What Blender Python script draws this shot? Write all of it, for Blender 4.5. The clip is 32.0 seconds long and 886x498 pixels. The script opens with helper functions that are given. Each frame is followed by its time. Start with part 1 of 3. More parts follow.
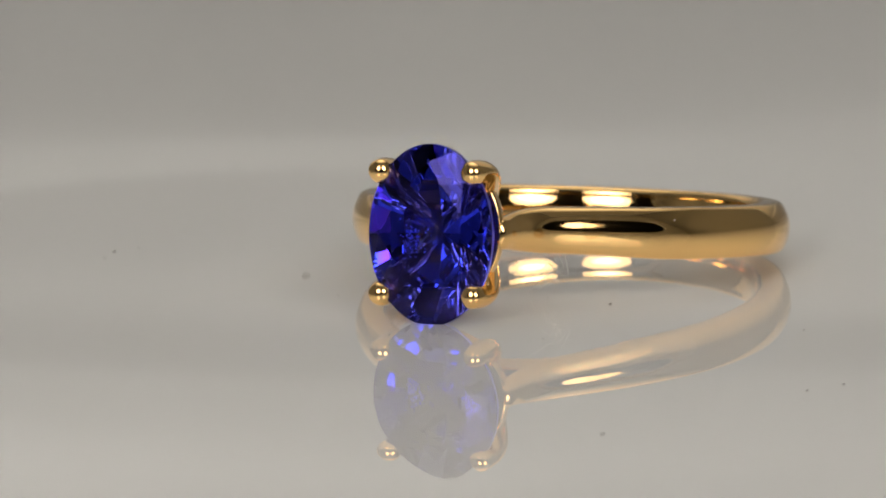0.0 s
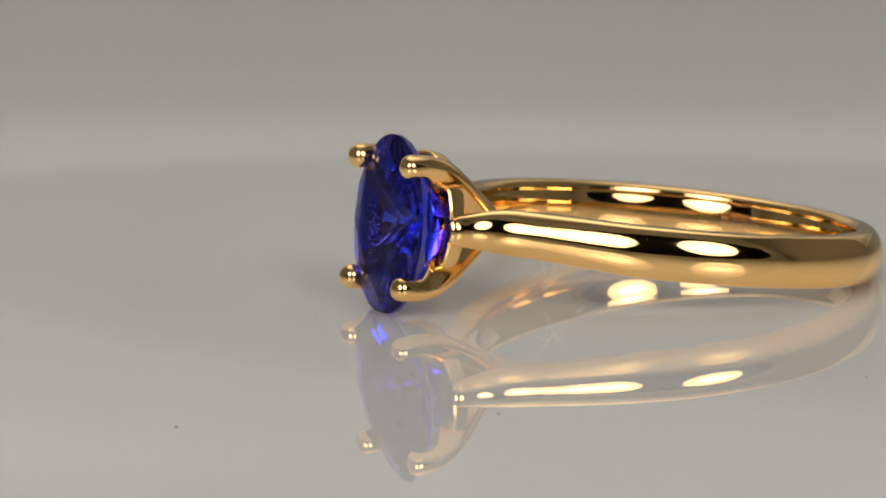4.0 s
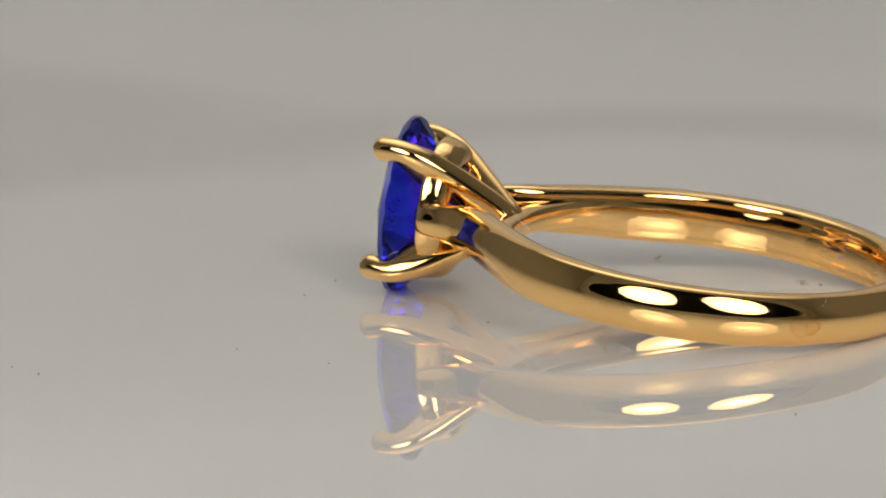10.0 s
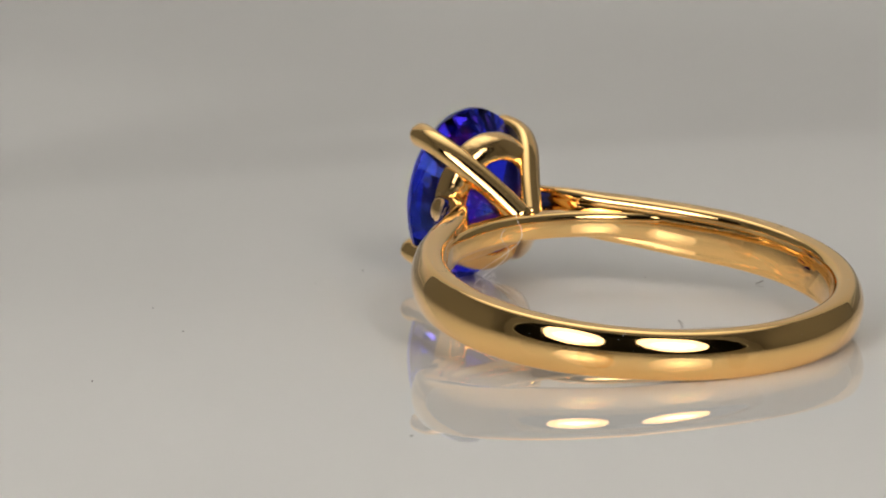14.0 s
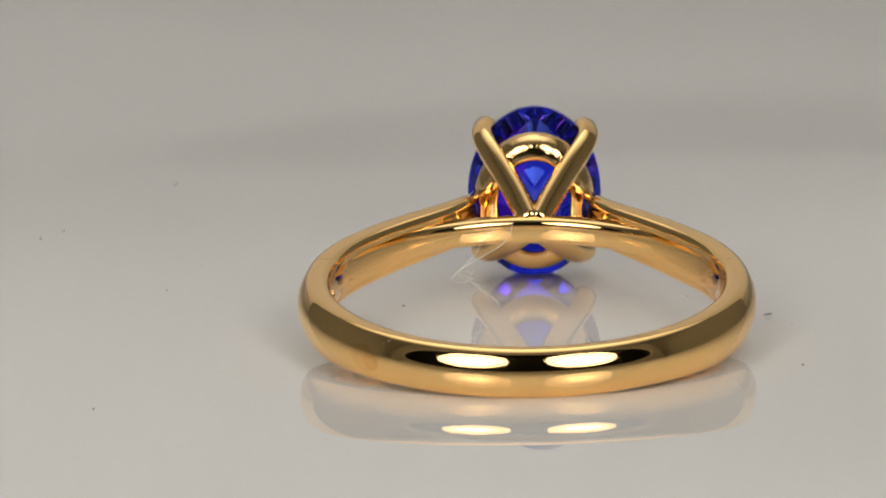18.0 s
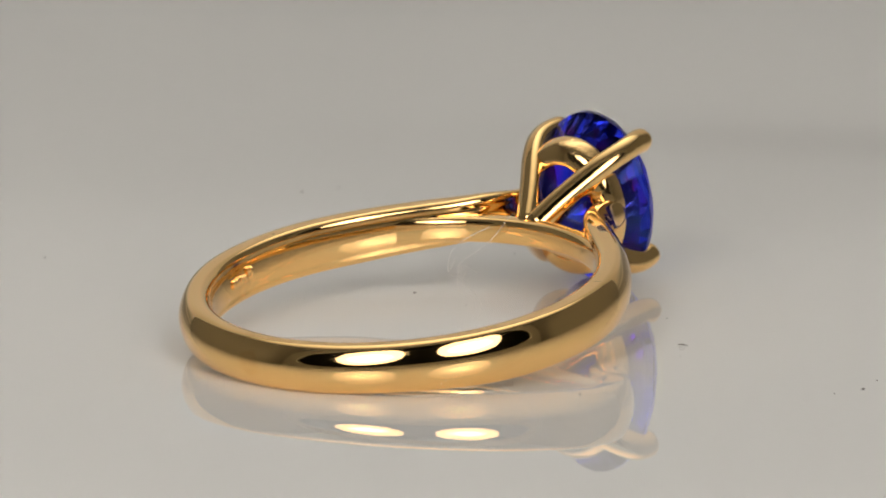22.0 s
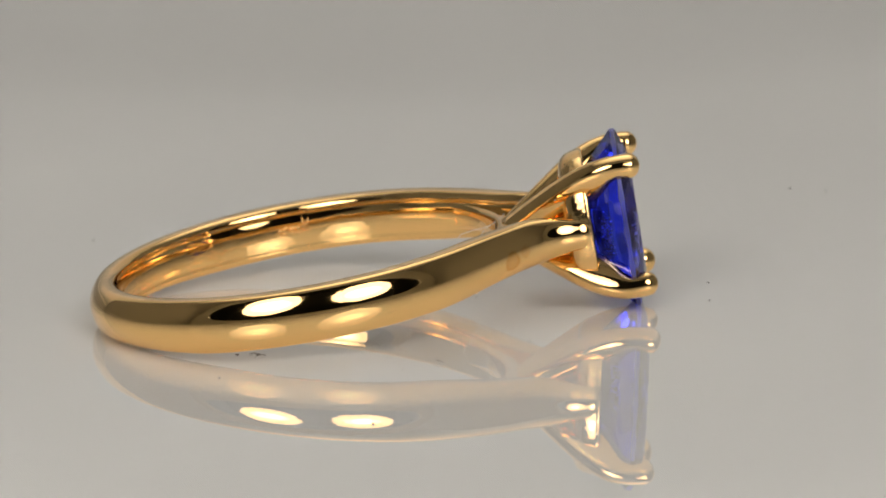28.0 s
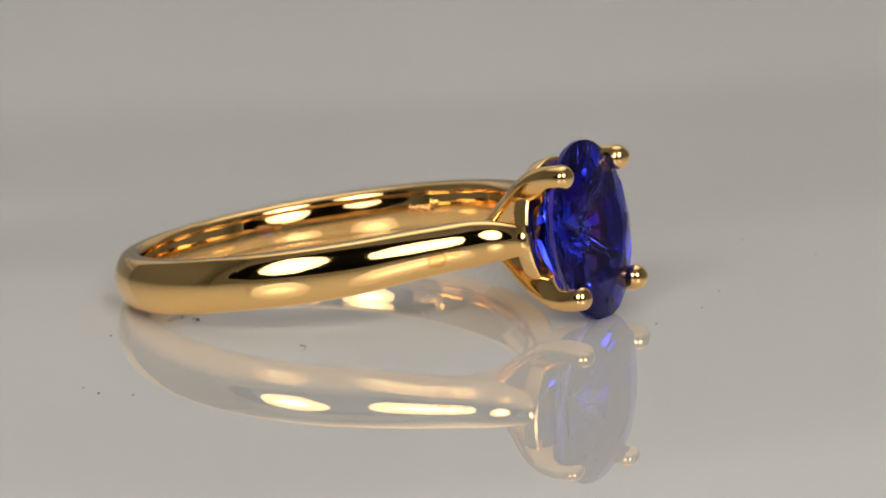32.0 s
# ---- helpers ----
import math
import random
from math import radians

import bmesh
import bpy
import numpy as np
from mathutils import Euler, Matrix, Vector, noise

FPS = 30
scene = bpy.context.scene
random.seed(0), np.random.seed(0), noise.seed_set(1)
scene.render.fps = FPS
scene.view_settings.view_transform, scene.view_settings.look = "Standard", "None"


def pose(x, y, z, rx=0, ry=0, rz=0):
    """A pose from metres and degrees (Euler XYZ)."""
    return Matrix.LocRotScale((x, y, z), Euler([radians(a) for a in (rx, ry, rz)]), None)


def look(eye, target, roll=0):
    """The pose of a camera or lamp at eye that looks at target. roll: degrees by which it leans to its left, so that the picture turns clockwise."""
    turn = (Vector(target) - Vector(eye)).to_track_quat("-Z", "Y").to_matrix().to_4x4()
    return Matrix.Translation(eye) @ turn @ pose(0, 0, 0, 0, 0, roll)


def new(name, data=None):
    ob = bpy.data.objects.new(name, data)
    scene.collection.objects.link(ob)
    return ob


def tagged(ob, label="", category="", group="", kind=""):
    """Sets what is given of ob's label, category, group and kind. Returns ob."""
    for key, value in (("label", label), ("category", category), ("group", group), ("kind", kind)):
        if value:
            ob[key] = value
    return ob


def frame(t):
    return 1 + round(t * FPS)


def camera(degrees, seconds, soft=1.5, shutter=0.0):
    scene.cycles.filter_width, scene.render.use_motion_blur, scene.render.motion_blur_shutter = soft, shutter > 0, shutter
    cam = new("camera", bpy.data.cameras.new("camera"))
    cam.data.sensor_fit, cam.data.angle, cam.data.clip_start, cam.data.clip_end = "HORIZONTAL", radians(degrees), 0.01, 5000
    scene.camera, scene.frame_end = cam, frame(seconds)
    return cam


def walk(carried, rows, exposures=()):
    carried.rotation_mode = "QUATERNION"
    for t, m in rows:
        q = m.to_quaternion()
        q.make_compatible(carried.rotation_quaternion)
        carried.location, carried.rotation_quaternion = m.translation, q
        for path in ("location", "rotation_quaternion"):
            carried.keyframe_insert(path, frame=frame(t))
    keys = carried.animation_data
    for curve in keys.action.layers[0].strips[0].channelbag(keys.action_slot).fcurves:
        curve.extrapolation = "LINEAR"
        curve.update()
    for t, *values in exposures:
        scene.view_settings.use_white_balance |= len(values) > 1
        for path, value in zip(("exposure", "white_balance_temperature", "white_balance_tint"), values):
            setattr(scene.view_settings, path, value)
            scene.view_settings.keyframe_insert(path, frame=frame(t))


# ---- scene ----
MM = 0.001

# camera: a long macro lens on a tripod, before a slowly turning disc
cam = camera(6.0, 32.0, soft=1.7)
cam.data.dof.use_dof, cam.data.dof.focus_distance, cam.data.dof.aperture_fstop = True, 0.372, 145.0
EYE = pose(0, -373.42 * MM, 78.22 * MM, 0, 0, 0.4433) @ pose(0, 0, 0, 90 - 11.463, 0, 0) @ pose(0, 0, 0, 0, 0, -1.3835)
walk(cam, [(0, EYE), (32, EYE)])

# the disc's turning: degrees by time, clockwise from above
SPEED = 8.72455
LAG_T = [0, 5, 10, 14, 18, 22, 26, 29, 32]
LAG_A = [0.0, -0.718, -1.791, -0.088, -1.185, -0.84, -0.284, 0.881, 0.0]
WOBBLE = (0.003235, -0.027093)     # the disc's lean against its axle


def spline(xs, ys, x):
    """Natural cubic through (xs, ys)."""
    n = len(xs)
    h = np.diff(xs)
    a = np.eye(n)
    b = np.zeros(n)
    for i in range(1, n - 1):
        a[i, i - 1:i + 2] = h[i - 1], 2 * (h[i - 1] + h[i]), h[i]
        b[i] = 6 * ((ys[i + 1] - ys[i]) / h[i] - (ys[i] - ys[i - 1]) / h[i - 1])
    m = np.linalg.solve(a, b)
    i = int(np.clip(np.searchsorted(xs, x) - 1, 0, n - 2))
    p, q = xs[i + 1] - x, x - xs[i]
    return (m[i] * p ** 3 + m[i + 1] * q ** 3) / (6 * h[i]) + (ys[i] / h[i] - m[i] * h[i] / 6) * p + (ys[i + 1] / h[i] - m[i + 1] * h[i] / 6) * q


def lean():
    a, b = WOBBLE
    n = Vector((-a, -b, 1)).normalized()
    ex = Vector((1, 0, a)).normalized()
    ey = n.cross(ex)
    return Matrix((ex, ey, n)).transposed().to_4x4()


def disc_pose(t):
    return pose(0, 0, 0, 0, 0, -(SPEED * t + spline(LAG_T, LAG_A, t))) @ lean()


# the ring's place on the disc: x along the setting's width, -y to the stone, z along the finger's axis
RING_O = Vector((3.008, 8.6503, 2.1324)) * MM
RX, RY, RZ = Vector((0.908, -0.4189, 0.0073)), Vector((0.4168, 0.9014, -0.1171)), Vector((0.0425, 0.1094, 0.9931))
RING_ON_DISC = Matrix.Translation(RING_O) @ Matrix((RX, RY, RZ)).transposed().to_4x4()
# the setting on the ring
HEAD = Matrix(((0.9999, -0.0001, -0.0115, -0.279), (0.0, 1.0, -0.0055, -15.145), (0.0115, 0.0055, 0.9999, 0.206), (0, 0, 0, 1)))

# ---- light ----
world = bpy.data.worlds.new("dim_room")
scene.world = world
world.use_nodes = True
world.node_tree.nodes["Background"].inputs[0].default_value = (1.0, 0.97, 0.92, 1)
world.node_tree.nodes["Background"].inputs[1].default_value = 0.02
scene.view_settings.exposure = 0.22
LAMP_GLOW = 4.55
TOP_GLOW = 0.72
LAMP_WIDE, LAMP_HIGH = 0.27, 0.36
LAMPS = []
for az, el in ((-26.0, 31.0), (26.0, 31.0)):
    place = Vector((math.sin(radians(az)) * math.cos(radians(el)), -math.cos(radians(az)) * math.cos(radians(el)), math.sin(radians(el)))) * 0.52
    LAMPS.append(look(place, (0, 0, 0.004)))


# ---- materials ----
def material(name, colour, rough=0.5, metal=0.0, ior=1.5, **more):
    m = bpy.data.materials.new(name)
    m.use_nodes = True
    b = m.node_tree.nodes["Principled BSDF"]
    b.inputs["Base Color"].default_value = (*colour, 1)
    b.inputs["Roughness"].default_value = rough
    b.inputs["Metallic"].default_value = metal
    b.inputs["IOR"].default_value = ior
    for key, value in more.items():
        b.inputs[key.replace("_", " ")].default_value = value
    return m


def node(m, kind, **values):
    n = m.node_tree.nodes.new(kind)
    for key, value in values.items():
        n.inputs[key.replace("_", " ")].default_value = value
    return n


def link(m, a, out, b, into):
    m.node_tree.links.new(a.outputs[out], b.inputs[into])


def shader(m):
    return m.node_tree.nodes["Principled BSDF"]


GOLD = material("yellow_gold", (0.95, 0.64, 0.28), 0.03, 1.0)


def gold_wear(m, stains):
    """Dried water rings, specks of dust and faint polishing marks on the gold."""
    at = node(m, "ShaderNodeTexCoord")
    total = None
    warpy = node(m, "ShaderNodeTexNoise", Scale=900.0, Detail=3.0)
    link(m, at, "Object", warpy, "Vector")
    push = node(m, "ShaderNodeVectorMath")
    push.operation = "SCALE"
    push.inputs[3].default_value = 0.0007
    link(m, warpy, "Color", push, 0)
    moved = node(m, "ShaderNodeVectorMath")
    link(m, at, "Object", moved, 0)
    link(m, push, 0, moved, 1)
    for (x, y, z), r, strong in stains:
        far = node(m, "ShaderNodeVectorMath")
        far.operation = "DISTANCE"
        link(m, moved, 0, far, 0)
        far.inputs[1].default_value = (x * MM + 0.00035, y * MM + 0.00035, z * MM + 0.00035)
        off = node(m, "ShaderNodeMath")
        off.operation = "SUBTRACT"
        link(m, far, "Value", off, 0)
        off.inputs[1].default_value = r * MM
        size = node(m, "ShaderNodeMath")
        size.operation = "ABSOLUTE"
        link(m, off, 0, size, 0)
        line = node(m, "ShaderNodeMapRange")
        for k, v in ((1, 0.0), (2, 0.15 * MM), (3, strong * 0.95), (4, 0.0)):
            line.inputs[k].default_value = v
        link(m, size, 0, line, 0)
        inside = node(m, "ShaderNodeMapRange")
        for k, v in ((1, -0.1 * MM), (2, 0.0), (3, strong * 0.55), (4, 0.0)):
            inside.inputs[k].default_value = v
        link(m, off, 0, inside, 0)
        both = node(m, "ShaderNodeMath")
        both.operation = "MAXIMUM"
        link(m, line, 0, both, 0)
        link(m, inside, 0, both, 1)
        if total:
            most = node(m, "ShaderNodeMath")
            most.operation = "MAXIMUM"
            link(m, total, 0, most, 0)
            link(m, both, 0, most, 1)
            total = most
        else:
            total = both
    colour = m.node_tree.nodes.new("ShaderNodeMix")
    colour.data_type = "RGBA"
    colour.inputs[6].default_value = (0.957, 0.63, 0.258, 1)
    colour.inputs[7].default_value = (0.80, 0.40, 0.10, 1)
    link(m, total, 0, colour, 0)
    # specks
    cells = node(m, "ShaderNodeTexVoronoi", Scale=3200.0)
    link(m, at, "Object", cells, "Vector")
    few = node(m, "ShaderNodeTexNoise", Scale=700.0, Detail=1.0)
    link(m, at, "Object", few, "Vector")
    limit = node(m, "ShaderNodeMapRange")
    for k, v in ((1, 0.58), (2, 0.75), (3, 0.0), (4, 0.11)):
        limit.inputs[k].default_value = v
    link(m, few, 0, limit, 0)
    speck = node(m, "ShaderNodeMath")
    speck.operation = "LESS_THAN"
    link(m, cells, "Distance", speck, 0)
    link(m, limit, 0, speck, 1)
    dusty = m.node_tree.nodes.new("ShaderNodeMix")
    dusty.data_type = "RGBA"
    dusty.inputs[7].default_value = (0.85, 0.80, 0.70, 1)
    link(m, speck, 0, dusty, 0)
    m.node_tree.links.new(colour.outputs[2], dusty.inputs[6])
    m.node_tree.links.new(dusty.outputs[2], shader(m).inputs["Base Color"])
    bare = node(m, "ShaderNodeMath")
    bare.operation = "SUBTRACT"
    bare.inputs[0].default_value = 1.0
    link(m, speck, 0, bare, 1)
    link(m, bare, 0, shader(m), "Metallic")
    rough = node(m, "ShaderNodeMapRange")
    for k, v in ((1, 0.0), (2, 1.0), (3, 0.055), (4, 0.45)):
        rough.inputs[k].default_value = v
    link(m, speck, 0, rough, 0)
    stained = node(m, "ShaderNodeMath")
    stained.operation = "MULTIPLY_ADD"
    link(m, total, 0, stained, 0)
    stained.inputs[1].default_value = 0.08
    link(m, rough, 0, stained, 2)
    m.node_tree.links.new(stained.outputs[0], shader(m).inputs["Roughness"])
    # polishing: a faint unevenness
    wave = node(m, "ShaderNodeTexNoise", Scale=420.0, Detail=3.0)
    link(m, at, "Object", wave, "Vector")
    bump = node(m, "ShaderNodeBump", Strength=0.09, Distance=0.0002)
    link(m, wave, 0, bump, "Height")
    m.node_tree.links.new(bump.outputs[0], shader(m).inputs["Normal"])


def on_band(phi, r, z):
    return (math.sin(radians(phi)) * r, -math.cos(radians(phi)) * r, z)


gold_wear(GOLD, [(on_band(137, 10.0, -0.1), 0.30, 0.8), (on_band(134, 10.0, 0.0), 0.55, 0.5), (on_band(-38, 9.6, -0.2), 0.50, 0.6),
                 ((-4.92, -9.5, -0.12), 0.34, 1.0), ((-4.3, -10.0, 0.1), 0.22, 0.6), ((3.30, -10.98, 0.12), 0.15, 1.0), (on_band(30, 10.7, 0.3), 0.45, 0.5),
                 (on_band(-67, 8.6, 0.2), 0.60, 0.4), (on_band(120, 8.6, -0.1), 0.5, 0.35), (on_band(172, 9.8, 0.1), 0.5, 0.35)])

CAST = material("as_cast_gold", (0.95, 0.63, 0.27), 0.10, 1.0)


def cast_grain(m):
    """The unpolished inside of the setting: dimpled and grainy."""
    at = node(m, "ShaderNodeTexCoord")
    coarse = node(m, "ShaderNodeTexNoise", Scale=1300.0, Detail=2.0)
    fine = node(m, "ShaderNodeTexNoise", Scale=7000.0, Detail=2.0)
    for n in (coarse, fine):
        link(m, at, "Object", n, "Vector")
    first = node(m, "ShaderNodeBump", Strength=0.22, Distance=0.00025)
    second = node(m, "ShaderNodeBump", Strength=0.12, Distance=0.00005)
    link(m, coarse, 0, first, "Height")
    link(m, fine, 0, second, "Height")
    link(m, first, 0, second, "Normal")
    link(m, second, 0, shader(m), "Normal")


cast_grain(CAST)

STONE = material("blue_violet_gem", (0.05, 0.07, 1.0), 0.0, 0.0, 1.69, Transmission_Weight=1.0)


def gem_zones(m):
    """The stone's two colours: blue, and violet on one flank of the pavilion. The pale culet is light from behind, put
    into the colour.
    """
    at = node(m, "ShaderNodeTexCoord")
    split = node(m, "ShaderNodeSeparateXYZ")
    link(m, at, "Object", split, 0)
    flank = node(m, "ShaderNodeMapRange")
    for k, v in ((1, 0.0 * MM), (2, 0.5 * MM), (3, 0.0), (4, 1.0)):
        flank.inputs[k].default_value = v
    link(m, split, "X", flank, 0)
    outer = node(m, "ShaderNodeMapRange")
    for k, v in ((1, 1.6 * MM), (2, 2.0 * MM), (3, 1.0), (4, 0.0)):
        outer.inputs[k].default_value = v
    link(m, split, "X", outer, 0)
    streak = node(m, "ShaderNodeMath")
    streak.operation = "MULTIPLY"
    link(m, flank, 0, streak, 0)
    link(m, outer, 0, streak, 1)
    deep = node(m, "ShaderNodeMapRange")
    for k, v in ((1, -14.60 * MM), (2, -14.42 * MM), (3, 0.0), (4, 1.0)):
        deep.inputs[k].default_value = v
    link(m, split, "Y", deep, 0)
    core = node(m, "ShaderNodeMapRange")
    for k, v in ((1, -14.2 * MM), (2, -13.9 * MM), (3, 0.0), (4, 1.0)):
        core.inputs[k].default_value = v
    link(m, split, "Y", core, 0)
    violet = node(m, "ShaderNodeMath")
    violet.operation = "MULTIPLY"
    link(m, streak, 0, violet, 0)
    link(m, core, 0, violet, 1)
    below = m.node_tree.nodes.new("ShaderNodeMix")
    below.data_type = "RGBA"
    below.inputs[6].default_value = (0.02, 0.035, 0.9, 1)
    below.inputs[7].default_value = (0.22, 0.012, 1.0, 1)
    link(m, violet, 0, below, 0)
    # light shining through at the culet, painted as a paler zone
    culet = node(m, "ShaderNodeVectorMath")
    culet.operation = "DISTANCE"
    link(m, at, "Object", culet, 0)
    culet.inputs[1].default_value = (-0.5 * MM, -11.8 * MM, -0.2 * MM)
    pale = node(m, "ShaderNodeMapRange")
    for k, v in ((1, 0.6 * MM), (2, 1.3 * MM), (3, 1.0), (4, 0.0)):
        pale.inputs[k].default_value = v
    link(m, culet, "Value", pale, 0)
    clear = m.node_tree.nodes.new("ShaderNodeMix")
    clear.data_type = "RGBA"
    clear.inputs[7].default_value = (0.22, 0.40, 1.0, 1)
    link(m, pale, 0, clear, 0)
    m.node_tree.links.new(below.outputs[2], clear.inputs[6])
    colour = m.node_tree.nodes.new("ShaderNodeMix")
    colour.data_type = "RGBA"
    colour.inputs[6].default_value = (0.026, 0.04, 1.0, 1)
    link(m, deep, 0, colour, 0)
    m.node_tree.links.new(clear.outputs[2], colour.inputs[7])
    m.node_tree.links.new(colour.outputs[2], shader(m).inputs["Base Color"])
    # what the pavilion throws back is blue
    gloss = m.node_tree.nodes.new("ShaderNodeMix")
    gloss.data_type = "RGBA"
    gloss.inputs[6].default_value = (0.26, 0.22, 1.0, 1)
    link(m, deep, 0, gloss, 0)
    gloss.inputs[7].default_value = (0.13, 0.24, 1.0, 1)
    m.node_tree.links.new(gloss.outputs[2], shader(m).inputs["Specular Tint"])


gem_zones(STONE)
GIRDLE = material("frosted_gem_girdle", (0.10, 0.13, 1.0), 0.35, 0.0, 1.69, Transmission_Weight=1.0)
FEATHER = material("pale_feather_inclusion", (0.92, 0.9, 1.0), 0.6, 0.0)
ACRYLIC = material("white_acrylic", (0.80, 0.79, 0.765), 0.6, 0.0, 1.5, Specular_IOR_Level=0.0)
LACQUER = bpy.data.materials.new("clear_lacquer")
LACQUER.use_nodes = True
LACQUER.node_tree.nodes.clear()
_out = node(LACQUER, "ShaderNodeOutputMaterial")
_mix = node(LACQUER, "ShaderNodeMixShader")
_gloss = node(LACQUER, "ShaderNodeBsdfGlossy", Roughness=0.0)
_clear = node(LACQUER, "ShaderNodeBsdfTransparent")
_edge = node(LACQUER, "ShaderNodeLayerWeight", Blend=0.5)
_power = node(LACQUER, "ShaderNodeMath")
_power.operation = "POWER"
_power.inputs[1].default_value = 3.7
_gloss_share = node(LACQUER, "ShaderNodeMapRange")
for _k, _v in ((1, 0.0), (2, 1.0), (3, 0.06), (4, 1.0)):
    _gloss_share.inputs[_k].default_value = _v
link(LACQUER, _edge, "Facing", _power, 0)
link(LACQUER, _power, 0, _gloss_share, 0)
link(LACQUER, _gloss_share, 0, _mix, 0)
link(LACQUER, _clear, 0, _mix, 1)
link(LACQUER, _gloss, 0, _mix, 2)
link(LACQUER, _mix, 0, _out, 0)
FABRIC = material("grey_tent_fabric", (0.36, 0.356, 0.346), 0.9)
# same cloth for the sides, their shade put into a darker colour
SIDE_FABRIC = material("shaded_tent_fabric", (0.27, 0.267, 0.26), 0.9)
BACKDROP = material("shade_painted_backdrop", (0.7, 0.7, 0.7), 0.8)


def shade_backdrop(m, tones):
    """Light falloff put into backdrop colour: grey foot to white, with a darker stripe."""
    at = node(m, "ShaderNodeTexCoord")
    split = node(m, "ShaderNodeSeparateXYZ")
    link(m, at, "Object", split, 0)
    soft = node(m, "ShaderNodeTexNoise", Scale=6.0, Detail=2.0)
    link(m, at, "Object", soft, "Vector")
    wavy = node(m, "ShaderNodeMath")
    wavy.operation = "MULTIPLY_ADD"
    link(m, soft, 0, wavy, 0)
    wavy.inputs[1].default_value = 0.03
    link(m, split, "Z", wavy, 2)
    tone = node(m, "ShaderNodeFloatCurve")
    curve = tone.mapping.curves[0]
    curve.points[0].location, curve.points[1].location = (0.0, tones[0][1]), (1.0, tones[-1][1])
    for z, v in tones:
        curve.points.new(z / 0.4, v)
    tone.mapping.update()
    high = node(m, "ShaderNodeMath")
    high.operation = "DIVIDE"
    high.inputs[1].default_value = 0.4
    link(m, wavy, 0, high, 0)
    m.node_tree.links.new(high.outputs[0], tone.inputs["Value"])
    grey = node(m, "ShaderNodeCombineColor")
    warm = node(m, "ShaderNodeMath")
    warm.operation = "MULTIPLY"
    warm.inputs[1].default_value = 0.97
    # brighter towards the left: uneven light put into the colour
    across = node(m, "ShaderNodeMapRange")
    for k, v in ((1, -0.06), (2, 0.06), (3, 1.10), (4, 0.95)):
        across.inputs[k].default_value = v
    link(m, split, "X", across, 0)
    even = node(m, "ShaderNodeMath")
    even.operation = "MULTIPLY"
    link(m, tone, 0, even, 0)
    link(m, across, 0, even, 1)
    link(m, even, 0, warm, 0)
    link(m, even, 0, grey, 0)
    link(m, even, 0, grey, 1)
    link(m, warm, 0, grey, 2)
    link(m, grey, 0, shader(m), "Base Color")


shade_backdrop(BACKDROP, [(0.043, 0.36), (0.053, 0.48), (0.060, 0.64), (0.066, 0.62), (0.073, 0.42), (0.080, 0.54), (0.090, 0.60), (0.105, 0.76), (0.145, 0.92)])
DARK = material("dark_room_paint", (0.05, 0.048, 0.045), 0.9)
BLACK = material("black_lamp_housing", (0.02, 0.02, 0.02), 0.5)
DIFFUSER = bpy.data.materials.new("glowing_diffuser")
DIFFUSER.use_nodes = True
DIFFUSER.node_tree.nodes.clear()
_out = node(DIFFUSER, "ShaderNodeOutputMaterial")
_glow = node(DIFFUSER, "ShaderNodeEmission", Color=(1.0, 0.95, 0.89, 1))
_at = node(DIFFUSER, "ShaderNodeTexCoord")
_far = node(DIFFUSER, "ShaderNodeVectorMath")
_far.operation = "LENGTH"
_fall = node(DIFFUSER, "ShaderNodeMapRange")
for _k, _v in ((1, 0.01), (2, 0.10), (3, 2.9 * LAMP_GLOW), (4, 0.62 * LAMP_GLOW)):
    _fall.inputs[_k].default_value = _v
link(DIFFUSER, _at, "Object", _far, 0)
link(DIFFUSER, _far, "Value", _fall, 0)
link(DIFFUSER, _fall, 0, _glow, "Strength")
link(DIFFUSER, _glow, 0, _out, 0)
LIT_TOP = bpy.data.materials.new("lit_top_diffuser")
LIT_TOP.use_nodes = True
LIT_TOP.node_tree.nodes.clear()
_out = node(LIT_TOP, "ShaderNodeOutputMaterial")
_glow = node(LIT_TOP, "ShaderNodeEmission", Color=(1.0, 0.955, 0.90, 1))
_at = node(LIT_TOP, "ShaderNodeTexCoord")
_far = node(LIT_TOP, "ShaderNodeVectorMath")
_far.operation = "DISTANCE"
_far.inputs[1].default_value = (0.0, 0.24, 0.5)
_fall = node(LIT_TOP, "ShaderNodeMapRange")
for _k, _v in ((1, 0.05), (2, 0.37), (3, 2.15 * TOP_GLOW), (4, 0.14 * TOP_GLOW)):
    _fall.inputs[_k].default_value = _v
link(LIT_TOP, _at, "Object", _far, 0)
link(LIT_TOP, _far, "Value", _fall, 0)
link(LIT_TOP, _fall, 0, _glow, "Strength")
link(LIT_TOP, _glow, 0, _out, 0)
LINT = material("white_lint", (0.92, 0.90, 0.86), 0.6, Alpha=0.85)
DUST = material("dark_dust", (0.17, 0.155, 0.14), 0.9)
FIBRE = material("grey_fibre", (0.30, 0.28, 0.26), 0.8)


# ---- building ----
def mesh_of(name, verts, faces, mat, smooth=True):
    me = bpy.data.meshes.new(name)
    me.from_pydata([tuple(v) for v in verts], [], faces)
    me.materials.append(mat)
    if smooth:
        me.polygons.foreach_set("use_smooth", [True] * len(me.polygons))
    me.update()
    return me


def part(name, me, parent=None, label=""):
    ob = new(name, me)
    if parent:
        ob.parent = parent
    if label:
        ob["label"] = label
    return ob


